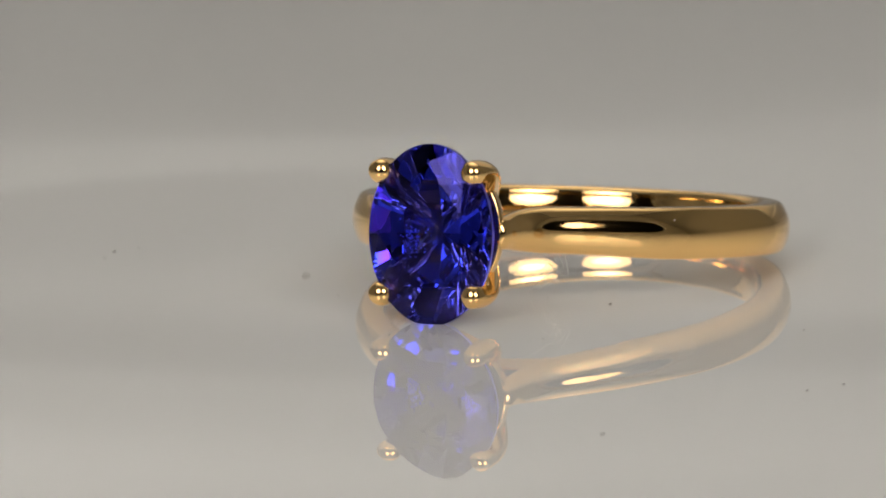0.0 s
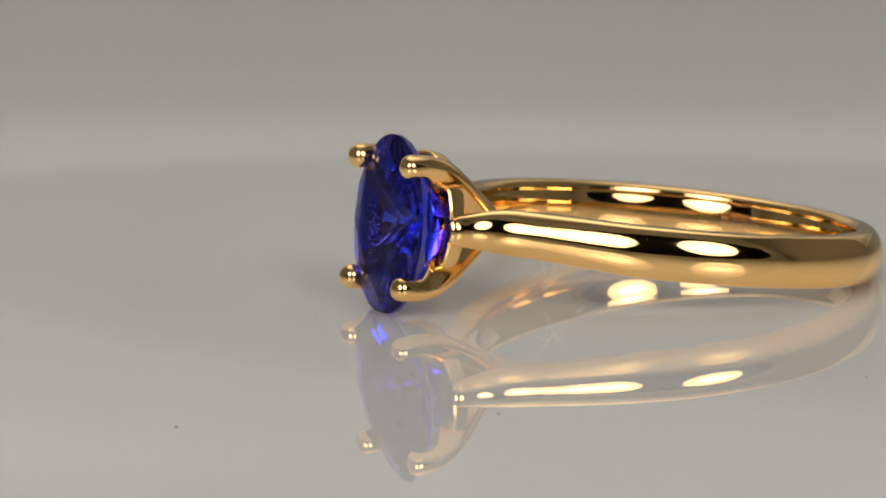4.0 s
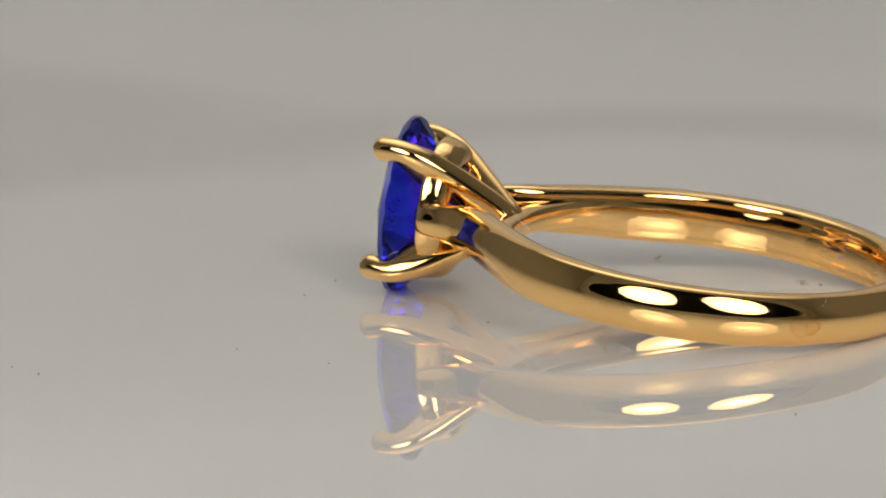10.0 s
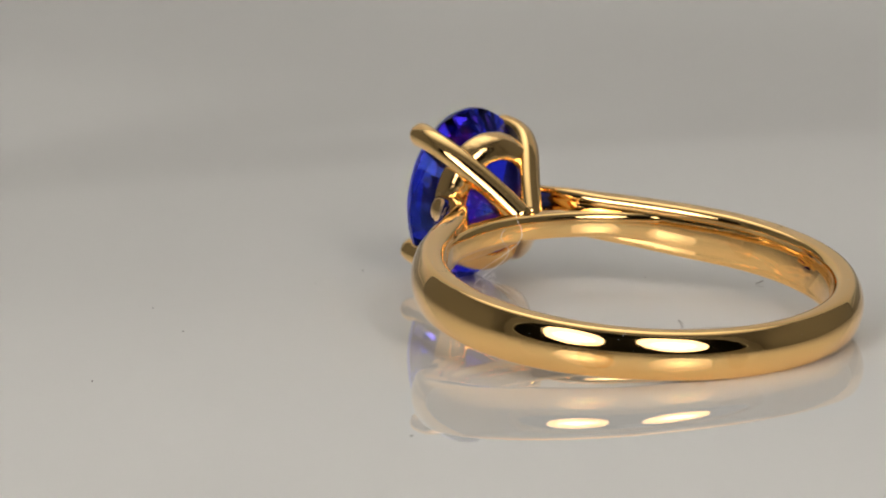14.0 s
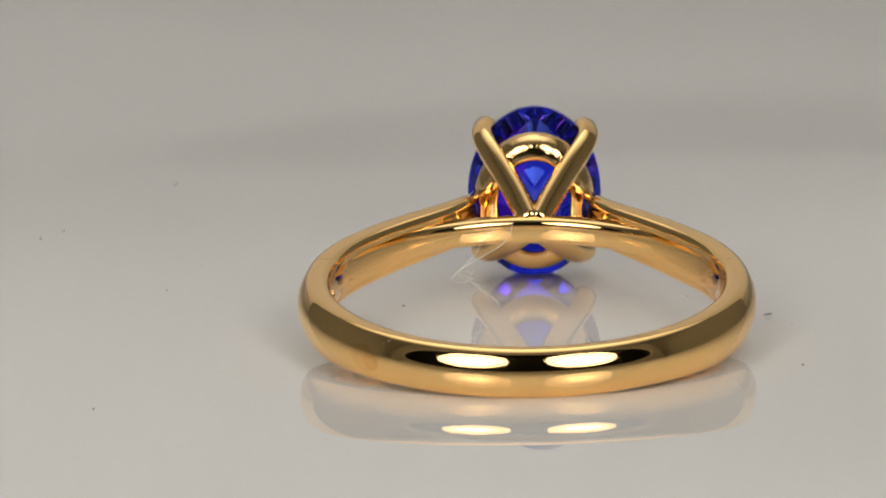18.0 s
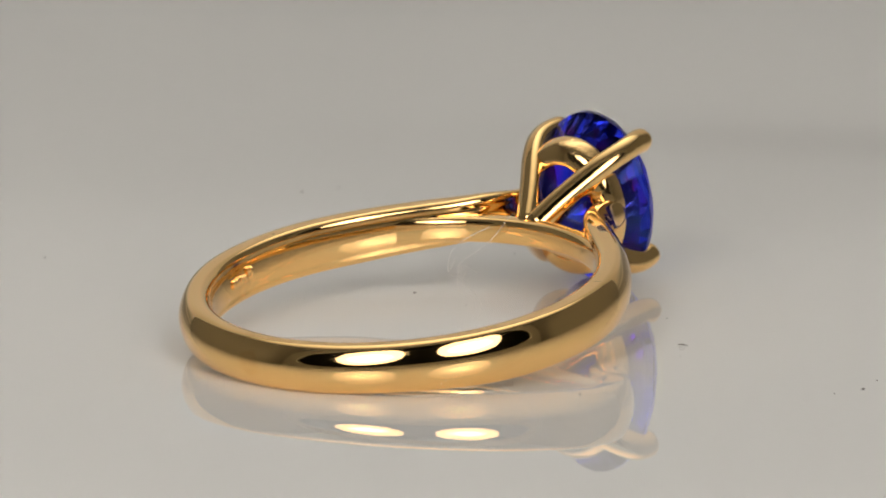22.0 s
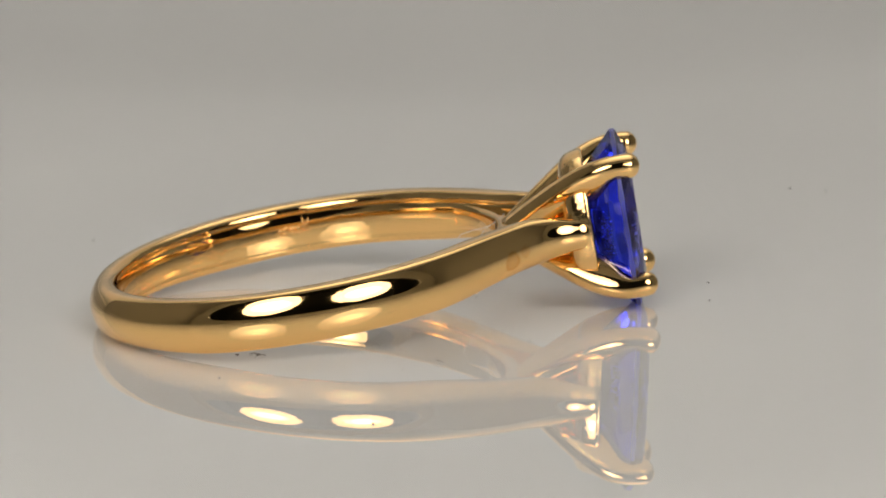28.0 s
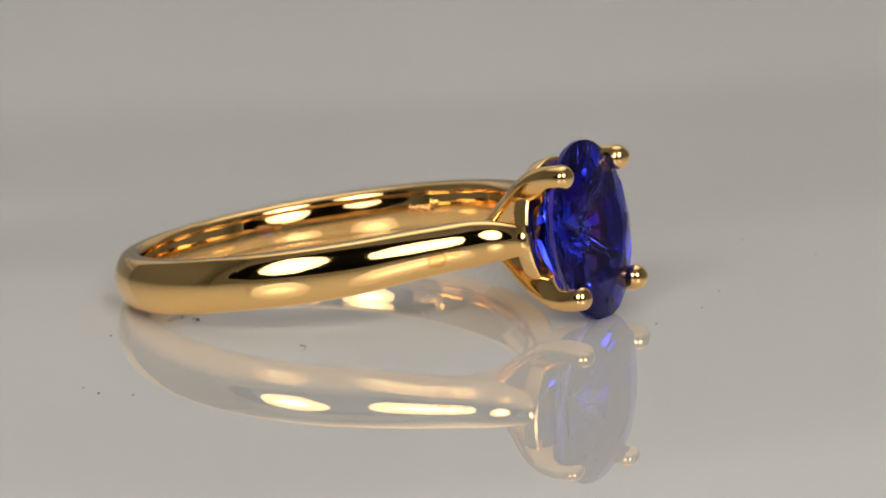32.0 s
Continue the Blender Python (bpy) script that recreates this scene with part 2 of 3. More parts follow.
def loft(rings, loop=False):
    """Verts and faces through rings of points (all of one length); ends are closed unless it loops."""
    n, k = len(rings[0]), len(rings)
    verts = [p for r in rings for p in r]
    faces = []
    for i in range(k if loop else k - 1):
        a, b = i * n, ((i + 1) % k) * n
        for j in range(n):
            faces.append((a + j, a + (j + 1) % n, b + (j + 1) % n, b + j))
    if not loop:
        faces.append(tuple(range(n - 1, -1, -1)))
        faces.append(tuple(range((k - 1) * n, k * n)))
    return verts, faces


def rounded(n, power, half_a, half_b):
    """A closed outline, a superellipse: pairs (a, b)."""
    out = []
    for i in range(n):
        w = 2 * math.pi * i / n
        c, s = math.cos(w), math.sin(w)
        e = 2 / power
        out.append((half_a * math.copysign(abs(c) ** e, c), half_b * math.copysign(abs(s) ** e, s)))
    return out


def half_section(half, wide, sag, edge, bevel):
    """The upper half of a ring's outline, from the middle of its outer face to its inside: pairs (out, up)."""
    edge, bevel, sag = min(edge, 0.9 * half), min(bevel, 0.6 * half), min(sag, 0.85 * half)
    top = wide - edge * 0.6
    for _ in range(4):
        start = math.atan(2 * sag * top / wide ** 2)
        top = wide - edge * (1 - math.sin(start))
    corner = half - sag * (top / wide) ** 2 - edge * math.cos(start)
    out = [(half - sag * (top * k / 10 / wide) ** 2, top * k / 10) for k in range(0, 10)]
    out += [(corner + edge * math.cos(a), wide - edge + edge * math.sin(a)) for a in np.linspace(start, math.pi / 2, 8)]
    flat = bevel - half
    out += [(mix(corner, flat, k), wide) for k in (0.33, 0.67)]
    out += [(flat - bevel * math.sin(a), wide - bevel + bevel * math.cos(a)) for a in np.linspace(0, math.pi / 2, 6)]
    low = wide - bevel
    bow = 0.13 * min(1, low / 0.75) ** 2
    return out + [(bow * 0.3 - half - bow * (1 - (k / 8) ** 2), low * k / 8) for k in range(7, -1, -1)]


def d_section(half, wide, sag, sag_low, edge, bevel):
    """A ring's outline: a bowed outer face that rolls over into flat sides, soft inner bevels and a slightly bowed inside."""
    upper, lower = half_section(half, wide, sag, edge, bevel), half_section(half, wide, sag_low, edge, bevel)
    return upper + [(a, -b) for a, b in lower[-2:0:-1]]


def smoothstep(a, b, x):
    x = min(1, max(0, (x - a) / (b - a)))
    return x * x * (3 - 2 * x)


def mix(a, b, t):
    return a + (b - a) * t


def box(lo, hi):
    (x0, y0, z0), (x1, y1, z1) = lo, hi
    v = [(x, y, z) for x in (x0, x1) for y in (y0, y1) for z in (z0, z1)]
    return v, [(0, 1, 3, 2), (4, 6, 7, 5), (0, 4, 5, 1), (2, 3, 7, 6), (0, 2, 6, 4), (1, 5, 7, 3)]


# ---- room and tent ----
def room():
    for name, lo, hi in (("floor", (-1.5, -1.5, -0.85), (1.5, 1.5, -0.80)), ("ceiling", (-1.5, -1.5, 1.6), (1.5, 1.5, 1.65)),
                         ("wall_north", (-1.5, 1.5, -0.8), (1.5, 1.55, 1.6)), ("wall_south", (-1.5, -1.55, -0.8), (1.5, -1.5, 1.6)),
                         ("wall_east", (1.5, -1.5, -0.8), (1.55, 1.5, 1.6)), ("wall_west", (-1.55, -1.5, -0.8), (-1.5, 1.5, 1.6))):
        tagged(part(name, mesh_of(name, *box(lo, hi), DARK, False)), "dark painted side of the dim studio room", "wall", kind="structure")


def photo_tent():
    tent = tagged(new("photo_tent"), "grey fabric photo tent with a round-cornered front opening", "photo tent")
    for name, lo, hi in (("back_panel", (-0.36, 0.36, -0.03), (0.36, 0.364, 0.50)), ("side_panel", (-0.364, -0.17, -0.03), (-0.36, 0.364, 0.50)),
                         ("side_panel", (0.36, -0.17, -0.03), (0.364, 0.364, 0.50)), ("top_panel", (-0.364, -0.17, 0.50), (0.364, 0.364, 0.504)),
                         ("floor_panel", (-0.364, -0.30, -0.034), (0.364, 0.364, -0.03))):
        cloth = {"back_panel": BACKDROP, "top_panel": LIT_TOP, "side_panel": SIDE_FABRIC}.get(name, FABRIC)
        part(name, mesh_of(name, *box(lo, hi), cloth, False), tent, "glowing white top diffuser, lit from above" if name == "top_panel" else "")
    # the front: a sheet round a wide opening
    n = 96
    inner = [(a, 0.138 + b) for a, b in rounded(n, 2.8, 0.28, 0.129)]
    outer = [(max(-0.36, min(0.36, a * 5)), max(-0.03, min(0.50, 0.138 + (z - 0.138) * 5))) for a, z in inner]
    verts = [(x, y, z) for y in (-0.17, -0.166) for ring_pts in (inner, outer) for x, z in ring_pts]
    faces = []
    for j in range(n):
        k = (j + 1) % n
        faces += [(j, k, n + k, n + j), (2 * n + j, 3 * n + j, 3 * n + k, 2 * n + k), (j, 2 * n + j, 2 * n + k, k)]
    part("front_panel", mesh_of("front_panel", verts, faces, FABRIC, False), tent)
    return tent


def studio_lamp(m):
    lamp = tagged(new("studio_lamp"), "black studio lamp with an oval white diffuser, switched on", "lamp", "studio lamps")
    oval = rounded(64, 2.2, LAMP_WIDE / 2, LAMP_HIGH / 2)
    v, f = loft([[(a * k, b * k, z) for a, b in oval] for k, z in ((1.0, 0.0), (1.0, 0.003))])
    part("diffuser", mesh_of("diffuser", v, f, DIFFUSER, False), lamp, "glowing white diffuser")
    v, f = loft([[(a * k, b * k, z) for a, b in oval] for k, z in ((1.01, -0.006), (1.05, -0.006), (1.05, 0.01), (0.5, 0.10), (0.3, 0.11))])
    part("housing", mesh_of("housing", v, f[:-2] + [f[-1]], BLACK), lamp, "black lamp housing")
    lamp.matrix_world = m
    return lamp


room()
photo_tent()
for m in LAMPS:
    studio_lamp(m)


# ---- turntable ----
WARP = {(0, 2): 0.0573, (1, 1): -0.0668, (2, 0): 0.0664, (0, 3): 0.2862, (1, 2): -0.1089, (2, 1): -0.1686, (3, 0): -0.2055, (0, 4): -0.0315, (1, 3): -0.0749,
        (2, 2): -0.1076, (3, 1): -0.0466, (4, 0): 0.0133, (0, 5): -0.0649, (1, 4): 0.0314, (2, 3): -0.0051, (3, 2): 0.1171, (4, 1): 0.1152, (5, 0): 0.0661}


def warp(x, y):
    """The sheet's slight unevenness, in mm: a shallow twist that levels off towards the rim."""
    r = math.hypot(x, y)
    k = 1 if r < 36 else (36 + 8 * math.tanh((r - 36) / 8)) / r
    u, v = x * k / 30, y * k / 30
    return sum(c * u ** i * v ** j for (i, j), c in WARP.items())


def turntable():
    disc = tagged(new("turntable"), "slowly turning glossy white acrylic display disc", "turntable")
    radii = [0.0] + list(np.linspace(2, 60, 30)) + [70, 85, 100, 115, 130, 140, 143.5, 145, 145.5]
    k = 144
    verts, faces = [(0, 0, warp(0, 0) * MM)], []
    for r in radii[1:]:
        drop = 0 if r < 143 else (r - 143) ** 2 * 0.3
        for j in range(k):
            a = 2 * math.pi * j / k
            x, y = r * math.cos(a), r * math.sin(a)
            verts.append((x * MM, y * MM, (warp(x, y) - drop) * MM))
    for j in range(k):
        faces.append((0, 1 + j, 1 + (j + 1) % k))
    for i in range(len(radii) - 2):
        a, b = 1 + i * k, 1 + (i + 1) * k
        for j in range(k):
            faces.append((a + j, b + j, b + (j + 1) % k, a + (j + 1) % k))
    last = 1 + (len(radii) - 2) * k
    n = len(verts)
    verts += [(145.5 * MM * math.cos(2 * math.pi * j / k), 145.5 * MM * math.sin(2 * math.pi * j / k), -12 * MM) for j in range(k)]
    for j in range(k):
        faces.append((last + j, n + j, n + (j + 1) % k, last + (j + 1) % k))
    faces.append(tuple(n + k - 1 - j for j in range(k)))
    below = [(x, y, z - 0.03 * MM) for x, y, z in verts]
    part("top_sheet", mesh_of("top_sheet", below, faces, ACRYLIC), disc, "glossy white acrylic sheet")
    count = 1 + 35 * k
    part("lacquer_coat", mesh_of("lacquer_coat", verts[:count], [f for f in faces if max(f) < count], LACQUER), disc, "clear mirror-smooth lacquer coat")
    return disc


disc = turntable()


# ---- the ring ----
def head_point(x, d, z):
    """A point of the setting: x across, d towards the viewer of the stone from the prong tips, z up the stone; in mm of the ring."""
    return HEAD @ Vector((x, -d, z))


def rise(x, y):
    """The band climbs a little from the palm to the setting, and leans a little sideways."""
    return 0.0061 * (9.7 - y) - 0.006 * x


def band_section(phi):
    """Outline of the band at phi degrees from the stone."""
    p = abs((phi + 180) % 360 - 180)
    a = radians(phi)
    s, c = math.sin(a), math.cos(a)
    near = 1 - smoothstep(22, 75, p)          # towards the bridge below the stone
    palm = smoothstep(90, 180, p)
    outer = mix(mix(10.11, 9.75, palm), 9.85, near)
    inner = mix(mix(8.67, 8.45, palm), 8.78, near)
    wide = mix(mix(2.18, 2.2, palm), 1.2, near)
    lift = 0.05 * (1 - palm) * (1 - near)
    fuller = (0.125 if s < 0 else 0.085) * smoothstep(35, 60, p) * (1 - smoothstep(110, 150, p))
    mid, half = (outer + inner) / 2, (outer - inner) / 2
    return [Vector((s * (mid + q), -c * (mid + q), z + lift - fuller + rise(s * mid, -c * mid))) for q, z in d_section(half, wide / 2 + fuller, mix(mix(0.46, 0.58, palm), 0.26, near), mix(0.38, 0.28, palm), mix(0.36, 0.55, palm), 0.34)]


def shoulder_path():
    """Centre, outward turn and progress from the band to the stone: it leaves the band's round, sweeps up and bends in behind the girdle."""
    knots = [(9.39 * math.sin(radians(a)), -9.39 * math.cos(radians(a))) for a in (92, 80, 70, 61)]
    knots += [(7.24, -6.03), (6.31, -7.10), (5.30, -8.10), (4.27, -9.08), (3.37, -10.05), (2.75, -11.08), (2.48, -12.12), (2.46, -13.22)]
    ts = list(range(len(knots)))
    last = len(knots) - 1
    rows = []
    for i in range(57):
        t = last * i / 56
        p, q = ([spline(ts, [k[c] for k in knots], max(0, min(last, t + e))) for c in (0, 1)] for e in (-0.02, 0.02))
        way = Vector((q[0] - p[0], q[1] - p[1], 0)).normalized()
        turn = math.degrees(math.atan2(-way.y, -way.x))
        rows.append((Vector(((p[0] + q[0]) / 2, (p[1] + q[1]) / 2, 0)), turn, max(0, (t - 3) / (last - 3))))
    return rows


def shoulder_section(side, p, turn, w):
    """Outline of a shoulder at w from 0 (at the band's round) to 1 (at the stone)."""
    fuller = (0.125 if side < 0 else 0.085) * (1 - smoothstep(0.05, 0.65, w))
    aside = (0.28 if side < 0 else 0.08) * smoothstep(0.15, 0.9, w)      # the setting stands a little off the middle
    mid = Vector((p.x * side - aside, p.y, rise(p.x * side, p.y) - fuller + (0.05 + 0.05 * smoothstep(0.1, 0.45, w)) * (1 - smoothstep(0.7, 1, w))))
    out = Vector((math.sin(radians(turn)) * side, -math.cos(radians(turn)), 0))
    end = math.sqrt(max(0.05, 1 - max(0, (w - 0.93) / 0.07) ** 2))      # the rounded tip
    late = 1 - 0.03 * smoothstep(78, 92, turn) * (1 - smoothstep(0, 0.1, w))
    half = mix(0.72, 0.40, smoothstep(0.45, 0.95, w)) * late
    wide = mix(1.09, 1.05, smoothstep(0.0, 0.6, w)) * late - 0.34 * smoothstep(0.62, 0.98, w)
    half, wide = half * end, wide * mix(1, end, 0.6)
    return [mid + out * q + Vector((0, 0, z)) for q, z in d_section(half, wide + fuller, mix(0.46, 0.54, smoothstep(0.2, 0.9, w)) * end, mix(0.38, 0.46, w) * end, mix(0.36, 0.55, w), 0.34)]


def prong_path(sx, sz, n=26):
    pts = [(0.16, -5.72, 0.10), (0.68, -4.62, 0.88), (1.28, -3.5, 1.62), (1.86, -2.45, 2.26), (2.26, -1.45, 2.68), (2.33, -0.65, 2.82), (2.26, 0.02, 2.79)]
    ts = list(range(len(pts)))
    out = []
    for i in range(n):
        t = (len(pts) - 1) * i / (n - 1)
        x, d, z = (spline(ts, [p[k] for p in pts], t) for k in range(3))
        out.append(head_point(sx * x, d, sz * z * (0.962 if sz > 0 else 1.0)))
    return out


def prong(sx, sz):
    path = prong_path(sx, sz)
    n = 20
    rings = []
    for i, p in enumerate(path):
        way = (path[min(i + 1, len(path) - 1)] - path[max(i - 1, 0)]).normalized()
        side = way.cross(Vector((sx, 0, -sz * 0.6))).normalized()
        up = side.cross(way)
        t = i / (len(path) - 1)
        r = mix(0.50, 0.51, smoothstep(0, 0.35, t)) + 0.03 * smoothstep(0.75, 1, t)
        inward = -1 if side.dot(Vector((sx, 0, sz))) > 0 else 1
        deep = 0.42 * (1 - smoothstep(0.50, 0.85, t))
        rings.append([p + side * (a * (1 + deep / r) + inward * deep) + up * b * (1 - 0.25 * deep / r * inward * a / r)
                      for a, b in rounded(n, mix(3.2, 2.2, smoothstep(0.4, 0.9, t)), r, r * mix(1.0, 1.04, t))])
    # the ball end
    p, way = path[-1], (path[-1] - path[-2]).normalized()
    side = way.cross(Vector((sx, 0, -sz * 0.6))).normalized()
    up = side.cross(way)
    for a in np.linspace(0.2, 1.5, 8):
        rings.append([p + way * 0.50 * math.sin(a) + (side * u + up * w) * math.cos(a) for u, w in rounded(n, 2.2, 0.55, 0.55)])
    return loft([[q * MM for q in r] for r in rings])


def gallery():
    """The conical rail below the girdle, which carries the stone."""
    rings = []
    for i in range(96):
        a = 2 * math.pi * i / 96
        rings.append([head_point((2.18 + q + d * 0.24) * math.cos(a), -2.58 + d + q * 0.3, (2.72 + q + d * 0.25) * math.sin(a)) * MM for q, d in rounded(28, 3.0, 0.50, 0.56)])
    return loft(rings, True)


GEM_OUT, GEM_CROWN, GEM_GIRDLE, GEM_DEEP = 0.09, 0.46, 0.28, 2.72


def gem_mesh():
    """An oval brilliant, cut plane by plane from an oval blank: table, stars, kites and halves above, mains and halves below."""
    hc, base, culet = GEM_CROWN, -GEM_CROWN - GEM_GIRDLE, -GEM_CROWN - GEM_GIRDLE - GEM_DEEP
    table, star, tip, full, step = 0.61, 0.80, 0.55, 0.86, 0.94
    half = math.pi / 8

    def at(r, a, w):
        return Vector((r * math.cos(a), r * math.sin(a), w))

    star_w = -hc * (star * math.cos(half) - table) / (1 - table)
    cuts = [(Vector((0, 0, 0)), Vector((0, 0, 1)))]
    for i in range(8):
        a = i * math.pi / 4
        b = a + half
        edge = table * math.cos(half)
        planes = [(at(table, b, 0), at(1, b, -hc), at(1, b, -hc) + at(1, b + math.pi / 2, 0)),
                  (at(edge, a, 0), at(star, a, star_w), at(edge, a, 0) + at(1, a + math.pi / 2, 0)),
                  (at(full, b, base - step), Vector((0, 0, culet)), at(full, b, base - step) + at(1, b + math.pi / 2, 0))]
        tip_w = culet + (base - step - culet) * tip / full * math.cos(half)
        for k in (-1, 1):
            planes.append((at(star, a, star_w), at(1, a, -hc), at(1, a + k * half, -hc)))
            planes.append((at(tip, a, tip_w), at(1, a, base), at(1, a + k * half, base)))
        for p, q, r in planes:
            n = (q - p).cross(r - p).normalized()
            if n.dot(p - Vector((0, 0, (base - hc) / 2))) < 0:
                n = -n
            cuts.append((p, n))
    bm = bmesh.new()
    rim = 128
    low = [bm.verts.new(at(1, 2 * math.pi * i / rim, culet - 1)) for i in range(rim)]
    high = [bm.verts.new(at(1, 2 * math.pi * i / rim, 1)) for i in range(rim)]
    bm.faces.new(low[::-1])
    bm.faces.new(high)
    for i in range(rim):
        j = (i + 1) % rim
        bm.faces.new((low[i], low[j], high[j], high[i]))
    for p, n in cuts:
        cut = bmesh.ops.bisect_plane(bm, geom=bm.verts[:] + bm.edges[:] + bm.faces[:], dist=1e-6, plane_co=p, plane_no=n, clear_outer=True)
        rim_edges = [e for e in cut["geom_cut"] if isinstance(e, bmesh.types.BMEdge) and e.is_boundary]
        if rim_edges:
            bmesh.ops.edgeloop_fill(bm, edges=rim_edges)
    bmesh.ops.recalc_face_normals(bm, faces=bm.faces)
    for f in bm.faces:
        f.material_index = 1 if abs(f.normal.z) < 0.02 else 0
    for v in bm.verts:
        x, y, z = v.co
        v.co = head_point(x * 3.03, z + GEM_OUT, y * 4.06 - 0.13) * MM
    me = bpy.data.meshes.new("gemstone")
    bm.to_mesh(me)
    bm.free()
    me.materials.append(STONE)
    me.materials.append(GIRDLE)
    return me


def feather():
    """A cloud of tiny flakes inside the stone, below its crown."""
    rnd = random.Random(8)
    verts, faces = [], []
    for _ in range(90):
        c = Vector((rnd.gauss(-1.0, 0.26), -0.95 + rnd.gauss(0, 0.12), rnd.gauss(-0.45, 0.42)))
        u = Vector([rnd.gauss(0, 1) for _ in range(3)]).normalized()
        w = u.orthogonal().normalized()
        size = rnd.uniform(0.03, 0.10)
        k = len(verts)
        for a in range(5):
            e = 1.257 * a + rnd.uniform(-0.4, 0.4)
            q = c + (w * math.cos(e) + u.cross(w) * math.sin(e)) * size * rnd.uniform(0.5, 1.2)
            verts.append(head_point(*q) * MM)
        verts += [head_point(*(c + u * 0.012)) * MM, head_point(*(c - u * 0.012)) * MM]
        for a in range(5):
            faces += [(k + a, k + (a + 1) % 5, k + 5), (k + (a + 1) % 5, k + a, k + 6)]
    return verts, faces


def hallmark():
    """The maker's stamp inside the band: worn, illegible raised bars."""
    verts, faces = [], []
    rnd = random.Random(5)

    def on_inside(u, v, height):
        """u along the band and v across it, in mm from the stamp's middle."""
        return Vector(on_band(93.8 - math.degrees(u / 8.62), 8.58 - height, 0.02 + rise(8.6, 0) + v)) * MM

    for u0, v0, tall in ((-0.62, -0.03, 0.44), (-0.24, -0.02, 0.46), (0.12, -0.04, 0.40), (0.58, 0.08, 0.66)):
        strokes = [(-0.12, rnd.uniform(-0.06, 0.06), 0.0, 1.0), (0.12, rnd.uniform(-0.10, 0.10), 0.0, 0.9), (0.0, 0.22, rnd.uniform(-0.2, 0.2), 0.22)]
        for du, slant, dv, size in strokes:
            rings = []
            for height, grow in ((-0.05, 1.0), (0.09, 0.9), (0.14, 0.5)):
                row = []
                for a, b in rounded(12, 2.4, tall * 0.6 * size * grow, 0.08 * grow):
                    row.append(on_inside(u0 + du + b + slant * a / tall + rnd.uniform(-0.015, 0.015), v0 + dv * tall + a + rnd.uniform(-0.02, 0.02), height))
                rings.append(row)
            v, f = loft(rings)
            faces += [tuple(i + len(verts) for i in q) for q in f]
            verts += v
    return verts, faces


def finger_ring():
    ring = tagged(new("finger_ring"), "polished yellow gold ring with an oval blue-violet gemstone lying flat", "ring")
    v, f = loft([[p * MM for p in band_section(i)] for i in range(360)], True)
    part("band", mesh_of("band", v, f, GOLD), ring, "polished yellow gold band with water marks")
    for side in (-1, 1):
        v, f = loft([[p * MM for p in shoulder_section(side, q, turn, w)] for q, turn, w in shoulder_path()])
        part("shoulder", mesh_of("shoulder", v, f, GOLD), ring)
    v, f = gallery()
    part("gallery_rail", mesh_of("gallery_rail", v, f, CAST), ring, "rough-cast gold rail behind the stone")
    for sx in (-1, 1):
        for sz in (-1, 1):
            v, f = prong(sx, sz)
            part("prong", mesh_of("prong", v, f, GOLD), ring)
    part("gemstone", gem_mesh(), ring, "oval faceted blue-violet gemstone")
    v, f = feather()
    part("inclusion", mesh_of("inclusion", v, f, FEATHER, False), ring, "pale feathery flaw inside the gemstone")
    v, f = hallmark()
    part("hallmark", mesh_of("hallmark", v, f, CAST), ring, "row of small raised stamp marks")
    for ob in ring.children:
        bm = bmesh.new()
        bm.from_mesh(ob.data)
        bmesh.ops.recalc_face_normals(bm, faces=bm.faces)
        bm.to_mesh(ob.data)
        bm.free()
    return ring


ring = finger_ring()


# ---- dust and lint ----
def tube(points, r, n=5):
    """A thin thread through points, in mm."""
    ts = list(range(len(points)))
    path = []
    for i in range(6 * (len(points) - 1) + 1):
        path.append(Vector([spline(ts, [p[k] for p in points], i / 6) for k in range(3)]))
    rings = []
    for i, p in enumerate(path):
        way = (path[min(i + 1, len(path) - 1)] - path[max(i - 1, 0)]).normalized()
        side = way.cross(Vector((0.31, 0.2, 0.93))).normalized()
        up = side.cross(way)
        rings.append([(p + side * r * math.cos(a) + up * r * math.sin(a)) * MM for a in np.linspace(0, 2 * math.pi, n, endpoint=False)])
    return loft(rings)


def lump(seed, size):
    """A crumb of dust: an uneven little stone, in mm."""
    rnd = random.Random(seed)
    bm = bmesh.new()
    bmesh.ops.create_icosphere(bm, subdivisions=1, radius=0.5)
    for v in bm.verts:
        v.co *= rnd.uniform(0.55, 1.25)
        v.co = Vector((v.co.x * 1.5, v.co.y, v.co.z * 0.5 + 0.2)) * size * MM
    me = bpy.data.meshes.new("dust_speck")
    bm.to_mesh(me)
    bm.free()
    me.materials.append(DUST)
    return me


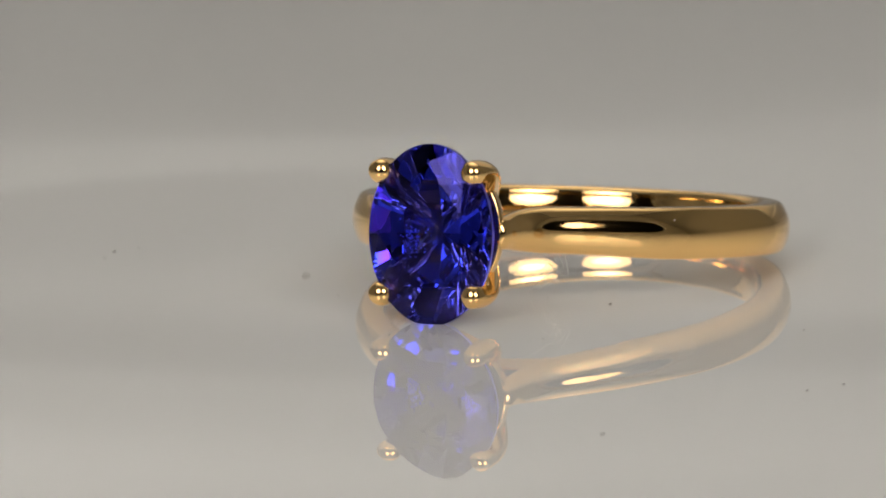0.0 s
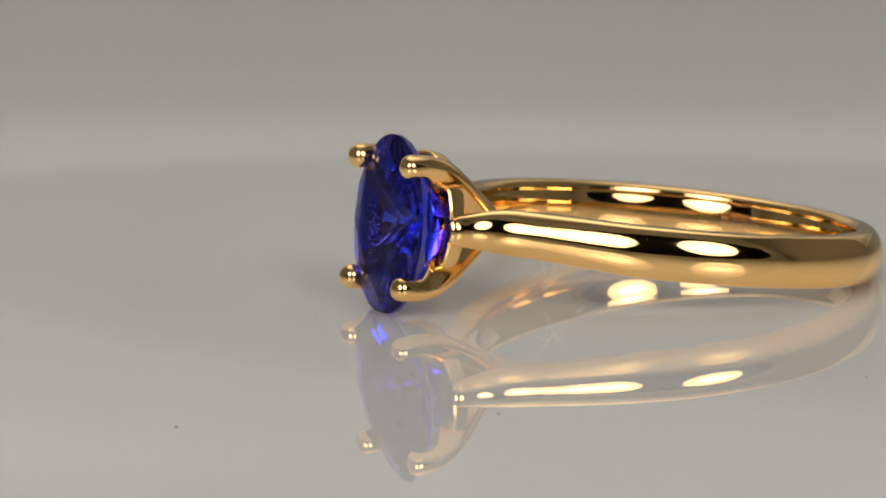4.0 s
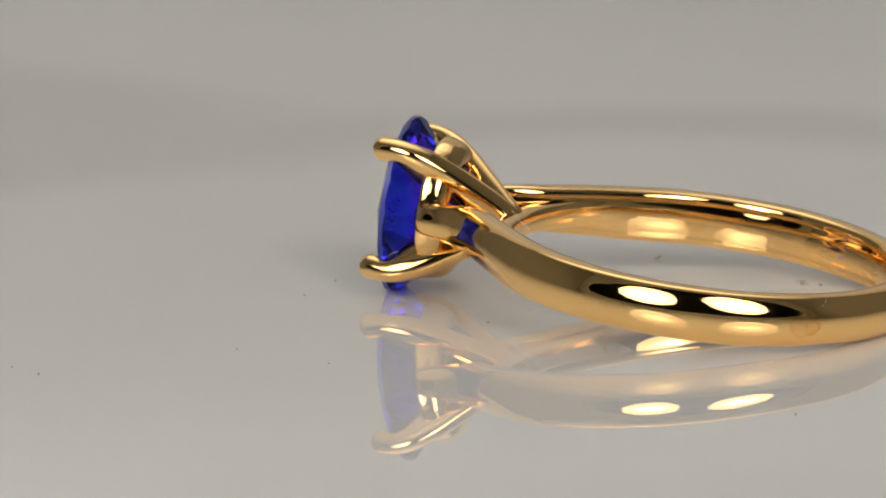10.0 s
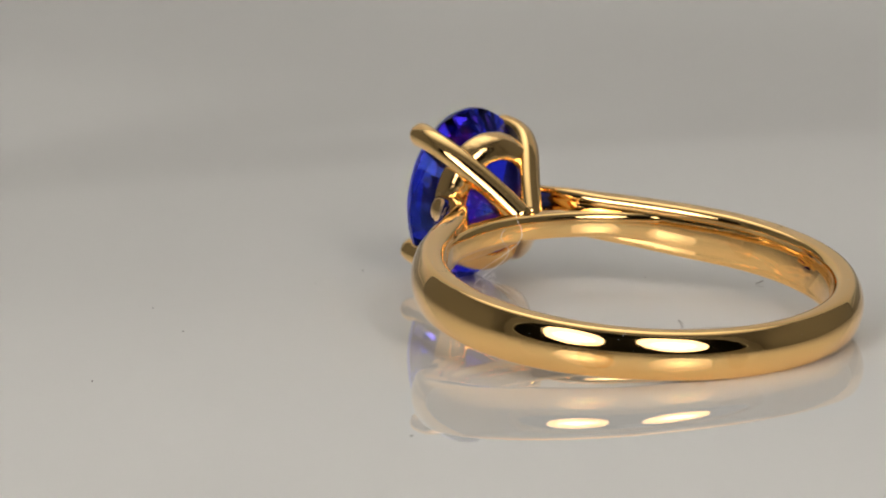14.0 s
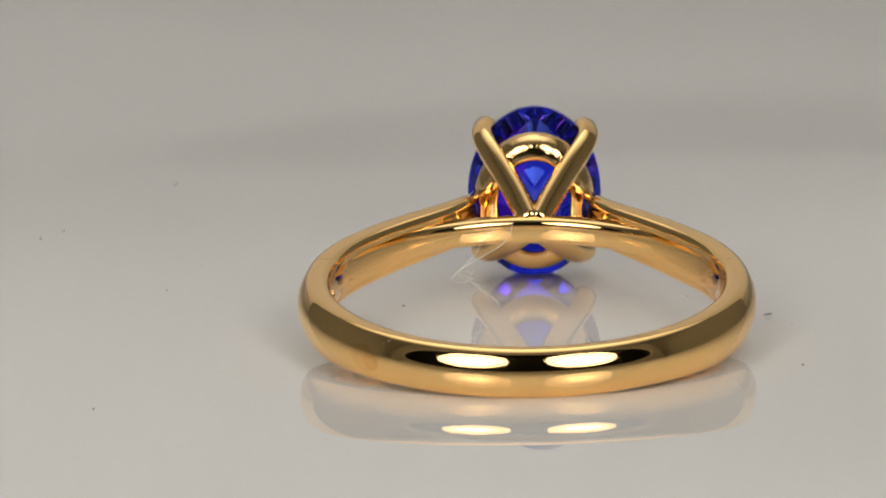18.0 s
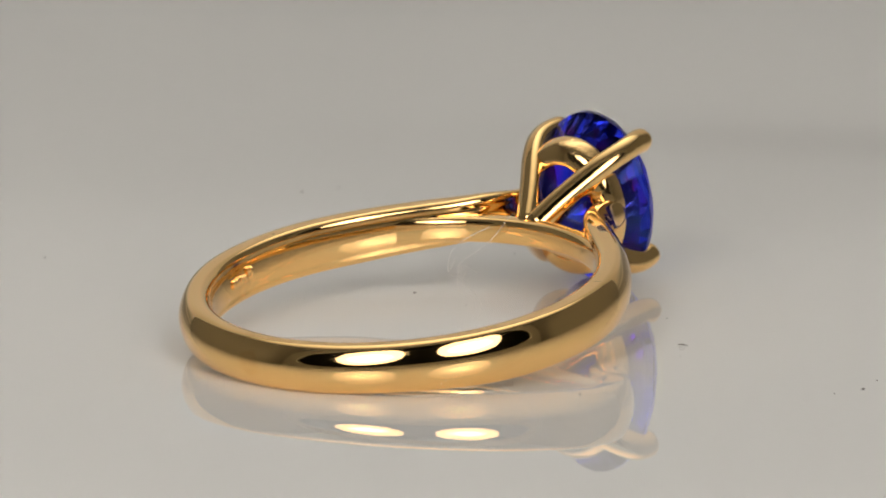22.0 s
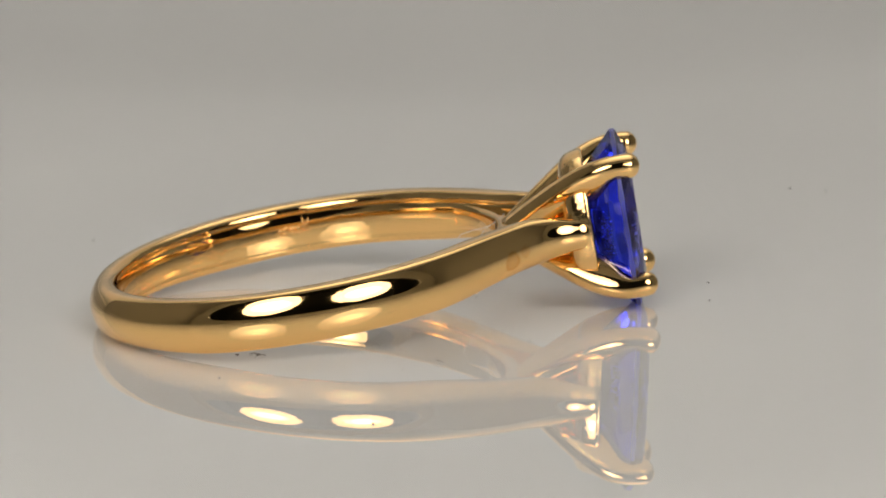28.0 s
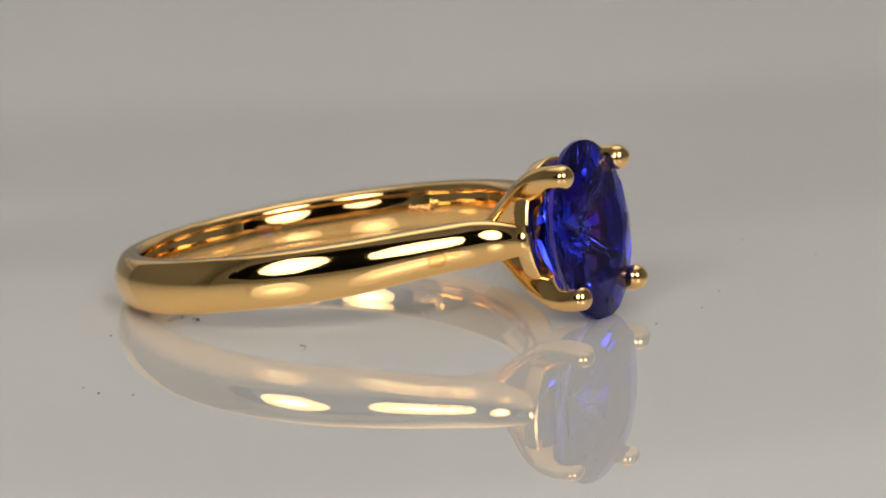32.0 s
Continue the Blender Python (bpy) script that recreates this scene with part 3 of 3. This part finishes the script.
def dust():
    shapes = [lump(i, 0.12) for i in range(5)]
    spots = [(4.57, -1.30, 1.0), (-5.30, -7.50, 0.8), (-18.4, 15.1, 1.2), (-18.8, 13.5, 0.9), (14.2, -21.6, 1.1), (13.0, -8.95, 0.7), (-2.0, -9.1, 0.8),
             (-3.1, 13.7, 1.4), (-2.6, 14.5, 1.2), (0.3, 9.3, 0.9), (1.8, 0.75, 0.5), (12.6, -22.7, 0.9), (9.7, -12.8, 0.6), (3.8, -30.4, 1.3), (24.2, 10.2, 1.0),
             (23.2, -6.8, 0.8), (-6.4, 17.0, 0.9), (-7.7, 2.6, 0.5), (-17.3, 16.0, 0.7), (1.5, -9.4, 0.6), (-9.5, 9.6, 0.4)]
    for i, (x, y, k) in enumerate(spots):
        ob = part("dust_speck", shapes[i % 5], disc, "tiny dark crumb of dust")
        ob.matrix_basis = Matrix.LocRotScale((x * MM, y * MM, warp(x, y) * MM), Euler((0, 0, i * 1.7)), (k, k, k))
    for points in ([(-9.5, 7.65, 0.03), (-9.28, 7.6, 0.03), (-9.13, 7.7, 0.08), (-9.18, 7.85, 0.12), (-9.33, 7.87, 0.14), (-9.38, 7.75, 0.1), (-9.22, 7.67, 0.06), (-9.06, 7.65, 0.03)],
                   [(-3.5, 13.5, 0.04), (-3.2, 13.9, 0.1), (-2.9, 13.7, 0.06), (-2.8, 14.0, 0.04)], [(0.0, 9.2, 0.05), (0.3, 9.1, 0.3), (0.45, 9.35, 0.1)]):
        v, f = tube([(x, y, z + warp(x, y)) for x, y, z in points], 0.016)
        part("curled_fibre", mesh_of("curled_fibre", v, f, FIBRE), disc, "curled dark fibre on the disc")


def lint():
    """A tuft of white threads that hangs under the setting, in the ring's space."""
    tuft = tagged(new("lint_tuft"), "wispy white lint threads caught inside the gold ring", "lint", kind="stuff")
    hub = RING_ON_DISC.inverted() @ (Vector((2.05, 0.53, 1.44)) * MM) / MM
    rnd = random.Random(11)
    threads = [[hub, hub + Vector((0.5, -0.7, 0.15)), Vector((1.2, -8.0, -0.2)), Vector((0.7, -8.75, 0.55)), Vector((0.5, -9.3, 0.95))],
               [hub + Vector((-0.1, 0.2, -0.1)), hub + Vector((0.9, -0.3, -0.2)), Vector((2.4, -7.0, -0.35)), Vector((2.0, -8.1, 0.1)), Vector((1.1, -8.8, 0.5))],
               [hub + Vector((0.2, 0.0, 0.0)), hub + Vector((-0.5, 0.3, -0.5)), hub + Vector((-1.1, 0.2, -1.0)), hub + Vector((-1.3, 0.5, -1.3))]]
    for _ in range(7):
        p = hub + Vector([rnd.uniform(-0.3, 0.3) for _ in range(3)])
        line = [p]
        step = Vector([rnd.uniform(-0.3, 0.3) for _ in range(3)])
        for _ in range(rnd.randint(3, 5)):
            step = step * 0.6 + Vector([rnd.uniform(-0.28, 0.28) for _ in range(3)])
            p = p + step
            line.append(p.copy())
        threads.append(line)
    for line in threads:
        v, f = tube(line, 0.011)
        part("thread", mesh_of("thread", v, f, LINT), tuft)
    return tuft


dust()
tuft = lint()


def motions():
    times = [i * 0.5 for i in range(65)]
    walk(disc, [(t, disc_pose(t)) for t in times])
    walk(ring, [(t, disc_pose(t) @ RING_ON_DISC) for t in times])
    walk(tuft, [(t, disc_pose(t) @ RING_ON_DISC) for t in times])


motions()
